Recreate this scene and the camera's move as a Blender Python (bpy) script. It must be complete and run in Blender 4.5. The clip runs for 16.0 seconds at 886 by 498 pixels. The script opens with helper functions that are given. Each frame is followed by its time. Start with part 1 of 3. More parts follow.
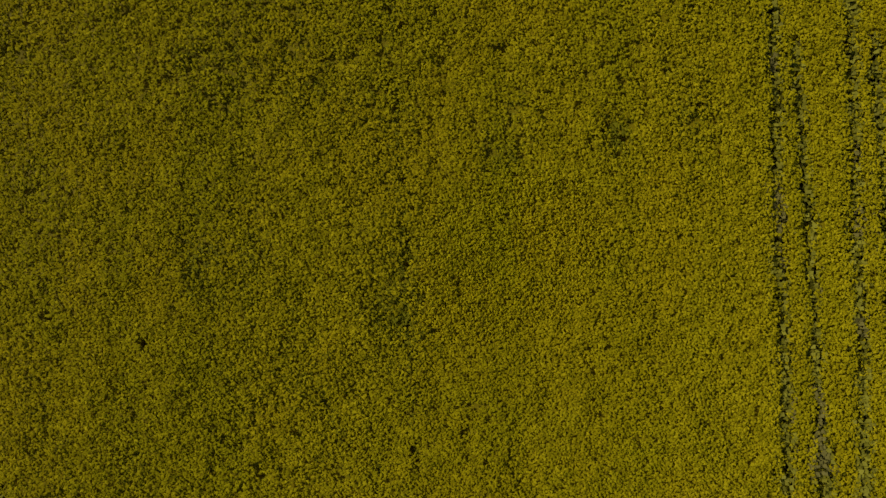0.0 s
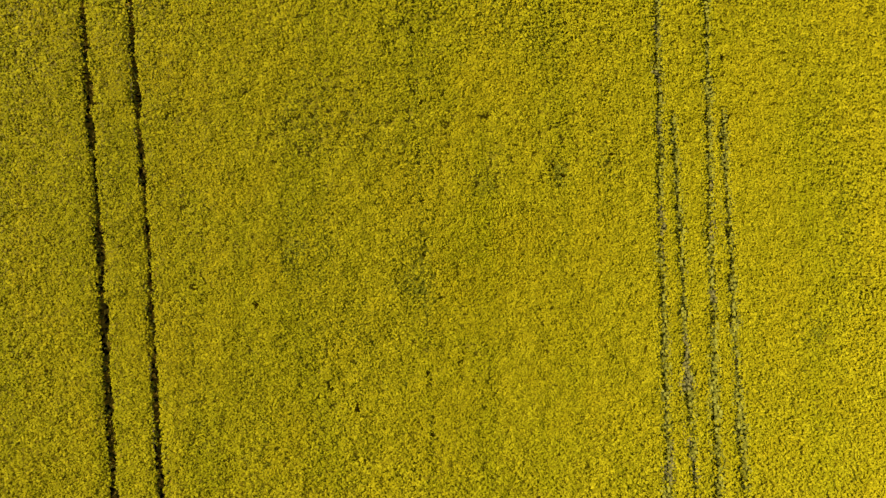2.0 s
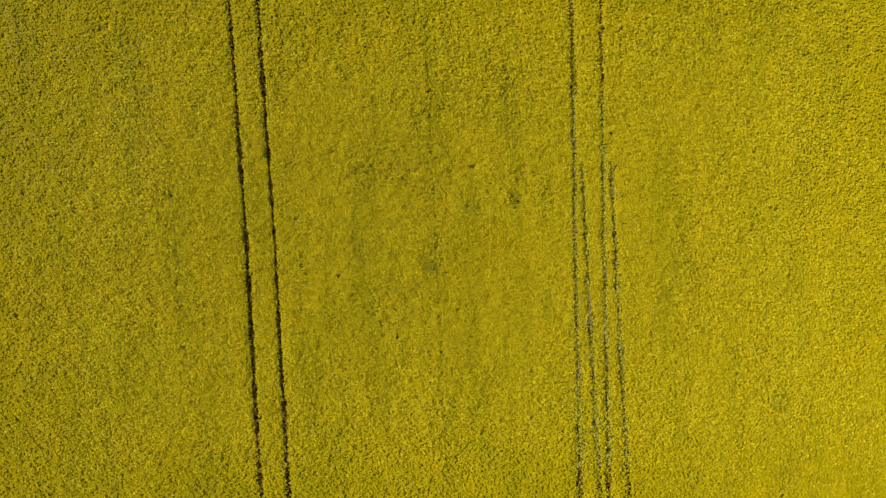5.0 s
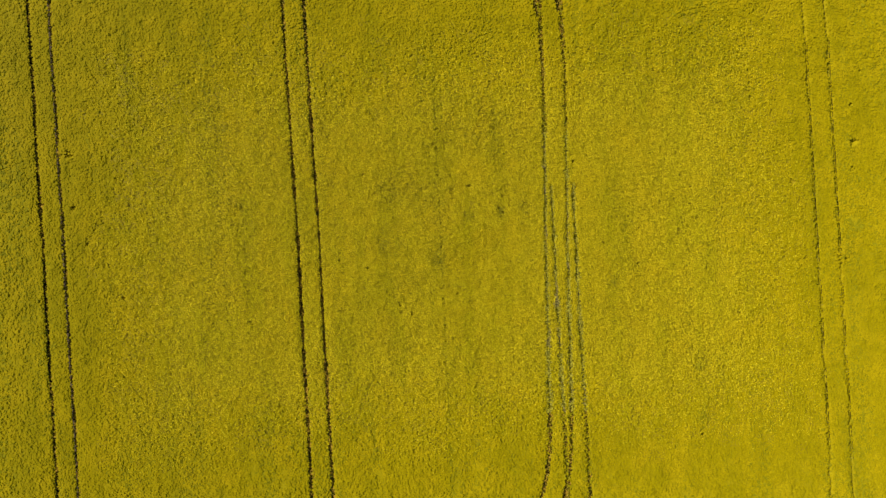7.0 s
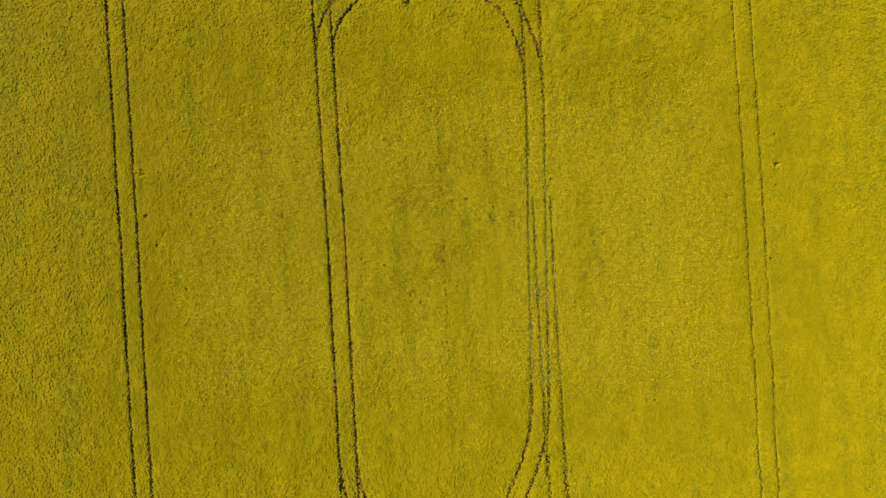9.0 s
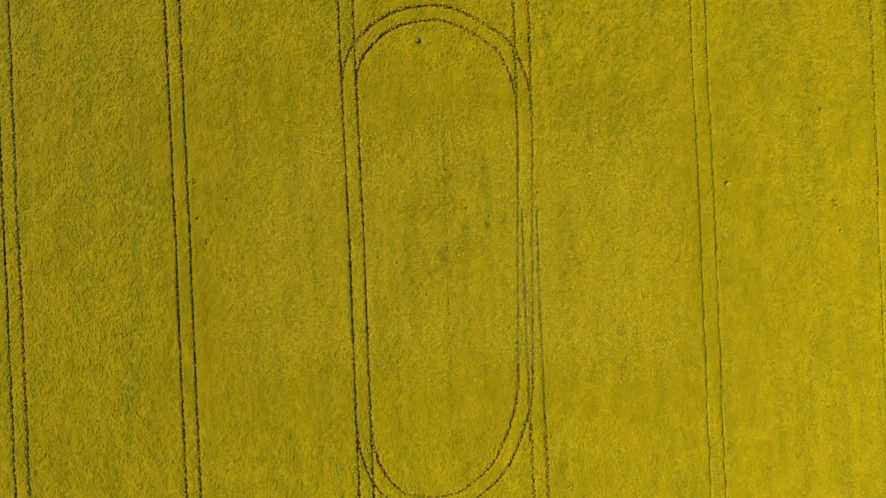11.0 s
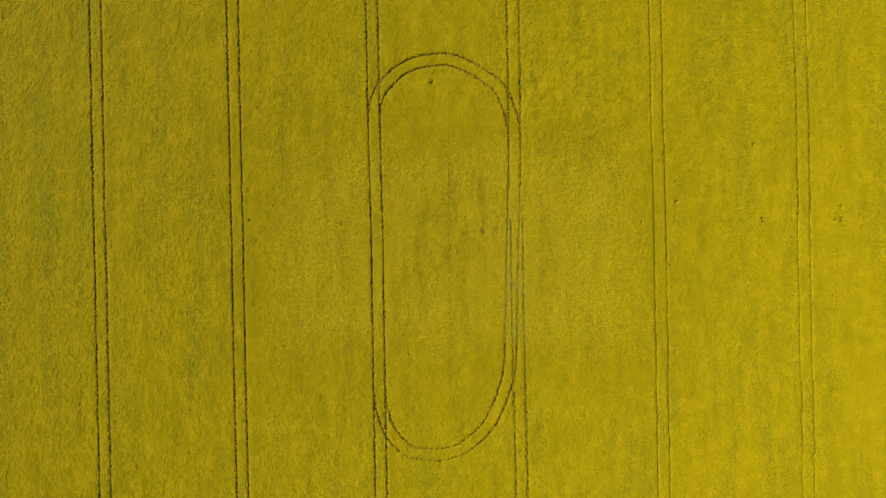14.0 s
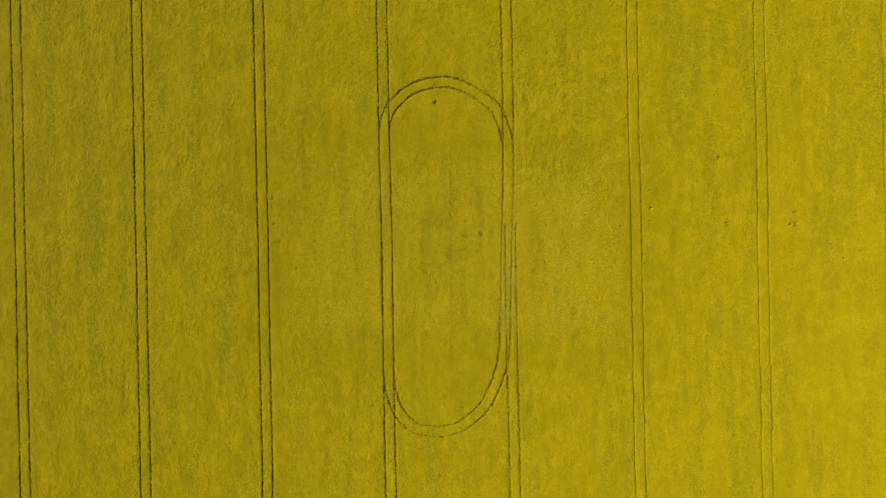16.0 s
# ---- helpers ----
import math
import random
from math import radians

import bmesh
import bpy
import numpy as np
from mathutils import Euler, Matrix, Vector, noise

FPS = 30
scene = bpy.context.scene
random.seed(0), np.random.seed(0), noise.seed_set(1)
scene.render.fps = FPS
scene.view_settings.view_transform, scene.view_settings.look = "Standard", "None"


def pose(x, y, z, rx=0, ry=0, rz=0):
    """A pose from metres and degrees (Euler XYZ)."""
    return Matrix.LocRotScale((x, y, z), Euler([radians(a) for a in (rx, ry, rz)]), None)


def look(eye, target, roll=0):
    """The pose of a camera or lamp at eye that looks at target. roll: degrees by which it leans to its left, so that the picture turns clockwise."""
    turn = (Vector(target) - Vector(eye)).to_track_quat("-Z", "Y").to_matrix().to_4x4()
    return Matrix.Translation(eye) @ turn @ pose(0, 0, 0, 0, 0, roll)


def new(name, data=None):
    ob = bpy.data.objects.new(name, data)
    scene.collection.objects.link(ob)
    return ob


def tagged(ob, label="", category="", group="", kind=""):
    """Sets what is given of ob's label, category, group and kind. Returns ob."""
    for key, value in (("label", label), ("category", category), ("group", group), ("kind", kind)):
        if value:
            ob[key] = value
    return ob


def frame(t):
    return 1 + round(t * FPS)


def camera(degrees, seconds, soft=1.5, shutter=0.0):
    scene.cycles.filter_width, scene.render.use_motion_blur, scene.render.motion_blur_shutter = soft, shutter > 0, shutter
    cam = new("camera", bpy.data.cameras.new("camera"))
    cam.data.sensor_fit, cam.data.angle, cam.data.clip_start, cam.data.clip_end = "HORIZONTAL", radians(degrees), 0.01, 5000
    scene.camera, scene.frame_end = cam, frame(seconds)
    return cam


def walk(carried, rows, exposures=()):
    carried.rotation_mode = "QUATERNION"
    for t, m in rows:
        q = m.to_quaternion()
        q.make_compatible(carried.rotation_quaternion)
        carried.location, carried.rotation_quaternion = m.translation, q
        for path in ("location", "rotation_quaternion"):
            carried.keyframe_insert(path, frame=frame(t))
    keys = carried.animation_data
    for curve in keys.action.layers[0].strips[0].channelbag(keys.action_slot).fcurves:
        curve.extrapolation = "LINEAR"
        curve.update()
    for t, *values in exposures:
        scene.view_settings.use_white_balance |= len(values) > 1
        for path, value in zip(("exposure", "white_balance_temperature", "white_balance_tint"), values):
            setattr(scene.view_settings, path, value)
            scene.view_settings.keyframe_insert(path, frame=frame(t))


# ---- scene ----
# A flowering rapeseed field with tramlines, seen straight down from a rising drone.
cam = camera(73.7, 16.0, soft=1.45)
PATH = [
    (0, pose(1.715, 0.170, 16.468, 0.523, 0.867, -3.961)),
    (0.5, pose(1.731, 0.156, 18.492, 0.387, 0.890, -3.857)),
    (1, pose(1.721, 0.170, 20.631, 0.259, 0.869, -3.794)),
    (1.5, pose(1.672, 0.195, 22.897, 0.131, 0.857, -3.766)),
    (2, pose(1.647, 0.192, 25.235, -0.059, 0.835, -3.723)),
    (2.5, pose(1.634, 0.246, 27.651, -0.292, 0.837, -3.727)),
    (3, pose(1.674, 0.336, 30.278, -0.538, 0.861, -3.700)),
    (3.5, pose(1.689, 0.448, 33.239, -0.783, 0.867, -3.633)),
    (4, pose(1.682, 0.566, 36.379, -0.957, 0.890, -3.576)),
    (4.2, pose(1.673, 0.620, 37.524, -1.006, 0.907, -3.555)),
    (6.3, pose(1.812, -0.224, 51.281, -0.135, 1.155, -3.400)),
    (6.5, pose(1.769, -0.211, 52.660, -0.132, 1.122, -3.414)),
    (7, pose(1.638, -0.159, 56.002, -0.144, 1.044, -3.449)),
    (7.5, pose(1.553, -0.114, 59.310, -0.160, 0.983, -3.480)),
    (8, pose(1.511, -0.075, 62.388, -0.149, 0.973, -3.480)),
    (8.5, pose(1.537, -0.060, 65.641, -0.141, 0.985, -3.431)),
    (9, pose(1.573, -0.038, 68.991, -0.112, 1.023, -3.345)),
    (9.2, pose(1.577, -0.023, 70.338, -0.097, 1.050, -3.296)),
    (11.3, pose(1.603, 0.194, 84.019, -0.153, 1.212, -2.170)),
    (11.5, pose(1.644, 0.214, 85.295, -0.142, 1.256, -1.936)),
    (12, pose(1.760, 0.239, 88.621, -0.137, 1.344, -1.471)),
    (12.5, pose(1.888, 0.243, 92.038, -0.136, 1.415, -1.322)),
    (13, pose(1.966, 0.267, 95.296, -0.142, 1.476, -1.292)),
    (13.5, pose(2.027, 0.325, 98.486, -0.147, 1.523, -1.216)),
    (14, pose(2.061, 0.377, 101.750, -0.175, 1.537, -1.147)),
    (14.5, pose(2.040, 0.433, 105.120, -0.172, 1.537, -1.094)),
    (15, pose(1.966, 0.432, 108.506, -0.186, 1.467, -1.111)),
    (15.5, pose(1.825, 0.406, 111.791, -0.185, 1.421, -1.121)),
    (16, pose(1.664, 0.405, 115.080, -0.107, 1.364, -1.093)),
]
EXPOSURES = [(0.0, -1.47, 6500, -3), (0.2, -0.87, 6500, -2), (0.3, -0.32, 6500, -5), (0.4, -0.14, 6500, -6), (0.5, -0.10, 6500, -6), (1.0, -0.04, 6500, -4), (4.0, 0.02, 6500, 2), (9.0, 0.08, 6500, 7), (16.0, 0.11, 6500, 9)]
walk(cam, PATH, EXPOSURES)

# ---- world and sun ----
SUN_AZIMUTH = 64.0      # degrees from +y towards -x
SUN_ELEVATION = 39.0
az, el = radians(SUN_AZIMUTH), radians(SUN_ELEVATION)
TO_SUN = Vector((-math.sin(az) * math.cos(el), math.cos(az) * math.cos(el), math.sin(el)))
world = bpy.data.worlds.new("sky")
scene.world = world
world.use_nodes = True
wn = world.node_tree
sky = wn.nodes.new("ShaderNodeTexSky")
sky.sky_type, sky.sun_disc = "NISHITA", False
sky.sun_elevation, sky.sun_rotation = el, -az
wn.links.new(sky.outputs[0], wn.nodes["Background"].inputs[0])
wn.nodes["Background"].inputs[1].default_value = 0.095
sun = new("sun", bpy.data.lights.new("sun", "SUN"))
sun.data.energy, sun.data.angle, sun.data.color = 4.8, radians(0.53), (1.0, 0.95, 0.86)
sun.matrix_world = look(TO_SUN * 200, (0, 0, 0))


# ---- materials ----
def material(name, low, high, scale, rough, gloss=0.1, bump=0.3, island=0.0, wide=0.0, wide_col=(0, 0, 0), through_light=0.0, plants=0.0, warm=0.0):
    """Two-tone noise in world space, a broad second tone, variation by island and by plant, warmer patches and a fine bump."""
    m = bpy.data.materials.new(name)
    m.use_nodes = True
    nt = m.node_tree
    N, L = nt.nodes, nt.links
    bsdf = N["Principled BSDF"]
    bsdf.inputs["Roughness"].default_value = rough
    bsdf.inputs["Specular IOR Level"].default_value = gloss
    bsdf.inputs["Diffuse Roughness"].default_value = 0.45
    place = N.new("ShaderNodeNewGeometry")
    fine = N.new("ShaderNodeTexNoise")
    fine.inputs["Scale"].default_value, fine.inputs["Detail"].default_value = scale, 4.0
    L.new(place.outputs["Position"], fine.inputs["Vector"])
    fac = fine.outputs["Fac"]
    if island:
        mixf = N.new("ShaderNodeMix")
        mixf.inputs[0].default_value = island
        L.new(fac, mixf.inputs[2])
        L.new(place.outputs["Random Per Island"], mixf.inputs[3])
        fac = mixf.outputs[0]
    ramp = N.new("ShaderNodeValToRGB")
    ramp.color_ramp.elements[0].position, ramp.color_ramp.elements[1].position = 0.2, 0.8
    ramp.color_ramp.elements[0].color, ramp.color_ramp.elements[1].color = (*low, 1), (*high, 1)
    L.new(fac, ramp.inputs[0])
    colour = ramp.outputs[0]
    if wide:
        broad = N.new("ShaderNodeTexNoise")
        broad.inputs["Scale"].default_value, broad.inputs["Detail"].default_value = 0.22, 3.0
        drill = N.new("ShaderNodeVectorMath")
        drill.operation = "MULTIPLY"
        drill.inputs[1].default_value = (2.4, 0.4, 1.0)
        L.new(place.outputs["Position"], drill.inputs[0])
        L.new(drill.outputs[0], broad.inputs["Vector"])
        span = N.new("ShaderNodeMapRange")
        span.inputs[1].default_value, span.inputs[2].default_value = 0.45, 0.7
        span.inputs[3].default_value, span.inputs[4].default_value = 0.0, wide
        L.new(broad.outputs["Fac"], span.inputs[0])
        mixc = N.new("ShaderNodeMix")
        mixc.data_type = "RGBA"
        L.new(span.outputs[0], mixc.inputs[0])
        L.new(colour, mixc.inputs[6])
        mixc.inputs[7].default_value = (*wide_col, 1)
        colour = mixc.outputs[2]
    for amount, size, low_end, high_end, tone in ((plants, 3.0, 0.5, 0.7, (0.33, 0.265, 0.004)), (warm, 0.45, 0.48, 0.62, (0.64, 0.44, 0.008))):
        if amount:
            patch = N.new("ShaderNodeTexNoise")
            patch.inputs["Scale"].default_value, patch.inputs["Detail"].default_value = size, 2.0
            L.new(place.outputs["Position"], patch.inputs["Vector"])
            reach_of = N.new("ShaderNodeMapRange")
            reach_of.inputs[1].default_value, reach_of.inputs[2].default_value, reach_of.inputs[4].default_value = low_end, high_end, amount
            L.new(patch.outputs["Fac"], reach_of.inputs[0])
            tint = N.new("ShaderNodeMix")
            tint.data_type = "RGBA"
            L.new(reach_of.outputs[0], tint.inputs[0])
            L.new(colour, tint.inputs[6])
            tint.inputs[7].default_value = (*tone, 1)
            colour = tint.outputs[2]
    L.new(colour, bsdf.inputs["Base Color"])
    if bump:
        b = N.new("ShaderNodeBump")
        b.inputs["Strength"].default_value, b.inputs["Distance"].default_value = bump, 0.02
        L.new(fine.outputs["Fac"], b.inputs["Height"])
        L.new(b.outputs[0], bsdf.inputs["Normal"])
    if through_light:
        tr = N.new("ShaderNodeBsdfTranslucent")
        L.new(colour, tr.inputs[0])
        mix = N.new("ShaderNodeMixShader")
        mix.inputs[0].default_value = through_light
        L.new(bsdf.outputs[0], mix.inputs[1])
        L.new(tr.outputs[0], mix.inputs[2])
        L.new(mix.outputs[0], N["Material Output"].inputs[0])
    return m


PETAL = material("rapeseed_petal", (0.452, 0.349, 0.006), (0.750, 0.586, 0.015), 9.0, 0.7, 0.03, 0.0, 0.6, 0.45, (0.42, 0.37, 0.004), 0.12, plants=0.55, warm=0.24)
# darker petal copy for the outer zones, shade between heads put into its colour
PETAL_FAR_SHADED = material("petals_with_gap_shade", (0.350, 0.263, 0.002), (0.510, 0.383, 0.004), 6.0, 0.7, 0.03, 0.0, 0.35, 0.6, (0.32, 0.258, 0.002), 0.12, plants=0.4, warm=0.25)
# lower flowers of the outer zones, darker than petals to stand for shade
LOW_FLOWERS_SHADED = material("lower_flowers_shade_tone", (0.30, 0.228, 0.003), (0.45, 0.342, 0.006), 10.0, 0.7, 0.03, 0.4, 0.0, 0.3, (0.28, 0.23, 0.006))
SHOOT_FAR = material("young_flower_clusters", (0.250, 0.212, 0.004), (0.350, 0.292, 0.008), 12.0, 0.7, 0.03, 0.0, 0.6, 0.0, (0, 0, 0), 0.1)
SHOOT = material("green_shoot", (0.22, 0.19, 0.008), (0.41, 0.35, 0.014), 12.0, 0.6, 0.05, 0.0, 0.7, 0.0, (0, 0, 0), 0.1)
# lower canopy; tone of dim, bounce-lit gaps between heads put into its colour
GAP_TONE = material("canopy_gap_tone", (0.26, 0.192, 0.005), (0.46, 0.343, 0.009), 14.0, 0.6, 0.08, 0.6, 0.0, 0.4, (0.25, 0.19, 0.012))
WEED = material("track_weed", (0.27, 0.226, 0.020), (0.47, 0.405, 0.042), 10.0, 0.6, 0.1, 0.0, 0.7, 0.0, (0, 0, 0), 0.1)
DRY = material("dry_grass", (0.20, 0.158, 0.035), (0.36, 0.288, 0.075), 16.0, 0.8, 0.05, 0.6, 0.0, 0.5, (0.19, 0.17, 0.05))
# bright straw brown that stands for light bounced into the shaded tracks
BOUNCE_STRAW = material("track_bounce_fill", (0.28, 0.165, 0.012), (0.48, 0.30, 0.03), 9.0, 0.8, 0.05, 0.5, 0.0, 0.4, (0.34, 0.21, 0.02))
SOIL = material("dry_soil", (0.11, 0.075, 0.04), (0.24, 0.175, 0.10), 6.0, 0.9, 0.05, 0.8, 0.0, 0.4, (0.16, 0.115, 0.06))
# plain sheet without heads; the crop's self-shading is put into a darker yellow
FAR_CROP_SHADED = material("distant_crop", (0.17, 0.130, 0.003), (0.41, 0.312, 0.006), 5.0, 0.8, 0.02, 1.0, 0.0, 0.35, (0.20, 0.162, 0.004))

# ---- plan of the field ----
rng = np.random.default_rng(7)
TRAM = [-84.0, -60.0, -36.0, -12.0, 12.0, 36.0, 60.0, 84.0]
GAUGE = 1.0
X0, X1, Y0, Y1 = -90.0, 91.0, -51.0, 53.0
TOP = 1.2


def lattice(cx, cy, seed):
    """Smooth random field with cells cx by cy metres, about -1 to 1."""
    g = np.random.default_rng(seed).uniform(-1, 1, (256, 256))

    def at(x, y):
        u, v = np.asarray(x) / cx + 1000.3, np.asarray(y) / cy + 1000.7
        i, j = np.floor(u).astype(int), np.floor(v).astype(int)
        a, b = u - i, v - j
        a, b = a * a * (3 - 2 * a), b * b * (3 - 2 * b)
        i0, i1, j0, j1 = i % 256, (i + 1) % 256, j % 256, (j + 1) % 256
        return (g[i0, j0] * (1 - a) + g[i1, j0] * a) * (1 - b) + (g[i0, j1] * (1 - a) + g[i1, j1] * a) * b
    return at


streak_a, streak_b, cloud = lattice(1.1, 9.0, 1), lattice(0.45, 3.0, 2), lattice(7.0, 7.0, 3)
roll_a, roll_b, fleck = lattice(2.5, 4.0, 4), lattice(0.7, 0.8, 5), lattice(0.5, 0.5, 6)
pits, crumb, lump = lattice(0.16, 0.16, 8), lattice(0.13, 0.13, 15), lattice(0.6, 0.55, 16)
streak_c = lattice(3.2, 26.0, 14)
patchy = lattice(0.5, 0.9, 17)
plant_a, plant_b = lattice(0.24, 0.26, 9), lattice(0.42, 0.5, 10)

# wheel tracks: straight ones by tramline, with a slight wander
wander = [lattice(1, 7.0, 20 + k) for k in range(16)]
ragged = [lattice(1, 0.55, 50 + k) for k in range(20)]
swell = [lattice(1, 3.0, 80 + k) for k in range(20)]
OVERGROWN = (8, 9)
HALF = [0.10, 0.10, 0.11, 0.145, 0.13, 0.06, 0.06, 0.06]
RAGGED = [0.04, 0.04, 0.05, 0.09, 0.13, 0.05, 0.05, 0.05]


def track_x(k, y):
    line, side = divmod(k, 2)
    x = TRAM[line] + (GAUGE if side else -GAUGE) + 0.07 * wander[line](0, y) + 0.03 * wander[line + 8](0.5, np.asarray(y) * 4)
    if line == 3:
        x = x + 0.14 * np.exp(-((np.asarray(y) - 2.0) / 12.0) ** 2)
    if line == 4:
        # the upper stretch bends to the loop's wheel marks, the lower one starts anew beside them
        x = x + np.where(np.asarray(y) > 5.2, np.interp(y, [5.2, 6, 10.9, 15.3, 19, 25], [-0.56, -0.5, -0.28, -0.15, -0.16, 0.0]), -0.04)
    return x


def track_half(k, y):
    base = HALF[k // 2] - (0.045 * np.clip((np.abs(y) - 10) / 8, 0, 1) if k in (6, 7) else 0)
    return np.maximum(0.06, base + RAGGED[k // 2] * (1 - 0.6 * np.clip((np.abs(y) - 11) / 6, 0, 1)) * (ragged[k](0, y) + 0.5 * swell[k](0, y)))


# the turning loop: its centre line leaves one tramline, crosses to the next and comes back
LOOP = [(-12.0, 21.0), (-11.85, 24.3), (-10.9, 27.1), (-8.95, 29.45), (-6.9, 31.0), (-4.6, 31.95), (-0.3, 32.4), (2.4, 31.9), (5.2, 30.5),
        (7.75, 28.75), (9.65, 27.0), (11.25, 23.2), (11.82, 19.0), (11.85, 15.3), (11.72, 10.9), (11.4, 4.4), (11.15, 0.0), (10.9, -8.0),
        (10.55, -17.2), (9.85, -22.4), (8.0, -27.3), (6.2, -30.4), (2.5, -33.6), (-0.1, -34.6), (-3.1, -35.0), (-6.6, -34.4), (-8.3, -33.3),
        (-9.9, -31.5), (-11.1, -29.0), (-11.8, -25.7), (-12.0, -22.0)]


def spline(knots, step):
    k = np.array([knots[0], *knots, knots[-1]], float)
    out = []
    for i in range(1, len(k) - 2):
        p0, p1, p2, p3 = k[i - 1:i + 3]
        n = max(2, int(np.hypot(*(p2 - p1)) / step))
        t = (np.arange(n) / n)[:, None]
        out.append(0.5 * (2 * p1 + (p2 - p0) * t + (2 * p0 - 5 * p1 + 4 * p2 - p3) * t ** 2 + (3 * p1 - p0 - 3 * p2 + p3) * t ** 3))
    return np.vstack([*out, k[-1:]])


loop_mid = spline(LOOP, 0.12)
tangent = np.gradient(loop_mid, axis=0)
tangent /= np.hypot(*tangent.T)[:, None]
normal = np.stack([-tangent[:, 1], tangent[:, 0]], 1)
along = np.r_[0, np.cumsum(np.hypot(*np.diff(loop_mid, axis=0).T))]
shake = 0.06 * lattice(1, 2.0, 40)(0, along)[:, None] * normal
LOOPS = [loop_mid + normal * GAUGE + shake, loop_mid - normal * GAUGE + shake]
# the lower arc was driven once only and is fainter
loop_half = [np.maximum(0.05, 0.14 + 0.03 * ragged[16 + j](0, along) - 0.09 * np.exp(-((loop_mid[:, 1] + 35.0) / 3.0) ** 2)) for j in range(2)]


LOOP_OWN = ~((loop_mid[:, 0] > 9) & (loop_mid[:, 1] > 5.2) & (loop_mid[:, 1] < 21))


def clearance(x, y):
    """Distance outside the edge of the nearest wheel track, negative inside it, and that track's number."""
    best, which = np.full(x.shape, 99.0), np.zeros(x.shape, int)
    for k in range(16):
        near = np.abs(x - TRAM[k // 2]) < 3
        dist = np.abs(x[near] - track_x(k, y[near])) - track_half(k, y[near])
        idx = np.flatnonzero(near)
        less = dist < best[idx]
        best[idx[less]], which[idx[less]] = dist[less], k
    inside = np.flatnonzero((np.abs(x) < 14.5) & (np.abs(y) < 38) & ~((np.abs(x) < 8) & (np.abs(y) < 25)))
    for j in range(2):
        line = LOOPS[j][LOOP_OWN][::2]
        half = loop_half[j][LOOP_OWN][::2]
        for part_ids in np.array_split(inside, max(1, len(inside) // 8000)):
            dd = np.hypot(x[part_ids, None] - line[None, :, 0], y[part_ids, None] - line[None, :, 1])
            m = dd.argmin(1)
            dist = dd[np.arange(len(m)), m] - half[m]
            less = dist < best[part_ids]
            best[part_ids[less]], which[part_ids[less]] = dist[less], 16 + j
    return best, which


# bare spots: x, y, radius
HOLES = [(13.2, 4.8, .2), (10.45, 4.1, .16), (10.9, 3.9, .18), (10.9, 2.7, .16), (10.3, 1.9, .14), (12.5, 4.6, .15), (10.5, 6.2, .15), (12.7, 6.4, .15),
         (-9.4, 6.4, .08), (.5, 0, .12), (.3, -3.9, .14), (.6, 4.5, .10), (.8, 6.3, .10), (-2.6, -6.1, .14), (-4.2, -4.5, .10),
         (-34.1, 10.8, .48), (-33.8, 5.8, .26), (38.8, 7.3, .32), (33.1, 4.0, .24), (53.2, 3.8, .5), (66.1, 5.9, .42), (66.2, 3.6, .48),
         (65.1, 3.8, .3), (43.3, -31.7, .34), (-2.0, 28.5, .42), (75.1, -3.0, .34), (51.8, 16.6, .26), (18.6, -2.6, .22)]
FLECKS = [(-9.1, -.7), (-6.5, -1.6), (-6.5, -2.6), (-7.4, 4.2), (-3.7, -5.2), (3.3, 5.5), (1.7, -4.4), (6.0, 3.3), (6.4, 2.8), (8.4, 3.6), (-6.4, 7.1), (-3.5, 6.3),
          (-3.3, 7.5), (13.1, 7.2), (12.9, 2.9), (12.4, 1.3), (10.3, .5), (10.3, -1.1), (12.2, -1.3), (10.1, -2.2), (10.0, -4.7), (10.0, -6.4)]
HOLES += [(fx, fy, 0.13) for fx, fy in FLECKS]
# small gaps between plants, thicker along a few drill rows
spot = np.random.default_rng(12)
for row, n in ((-9.2, 12), (8.3, 8), (-3.4, 8), (0.5, 10), (4.0, 6), (18.0, 8), (-18.0, 6)):
    HOLES += [(row + spot.normal(0, 0.5), spot.uniform(-10, 11), spot.uniform(0.03, 0.06)) for _ in range(n)]
for gap_y in np.linspace(-11, 13, 34):
    HOLES.append((0.5 + 0.012 * (gap_y - 3) + spot.normal(0, 0.05), gap_y + spot.normal(0, 0.3), spot.uniform(0.05, 0.10)))
for row, n in ((-31.6, 12), (23.5, 6), (39.0, 8), (53.5, 8), (66.0, 8), (28.0, 4), (16.0, 4)):
    HOLES += [(row + spot.normal(0, 0.9), spot.normal(2, 14), spot.uniform(0.07, 0.13)) for _ in range(n)]
# thinner stands with more gaps between the plants: x, y, half width, half length, strength
THIN = [(-8.9, 2.6, .8, 1.0, .8), (-8.9, -.8, .5, .7, .7), (-4.6, 5.6, 1.4, 1.2, .6), (-2.6, 6.4, 1.5, 1.2, .6), (1.5, 5.2, 2.5, 1.6, .4), (6.0, 4.6, 2.0, 1.5, .5),
        (3.3, 3.1, .8, .6, .6), (8.3, 3.0, .6, .6, .7), (-18.2, 4.8, .5, .7, .7), (-3.9, -5.2, .8, .7, .5), (1.8, -3.9, .6, .5, .6), (-9.3, 6.5, .6, .5, .7),
        (-5.0, 12.9, .6, .9, .9), (18.7, -2.6, .6, .6, .7), (22.4, 0, .5, .6, .5), (16.3, -4.2, .5, .7, .6), (20.5, -8.4, .6, .8, .5)]
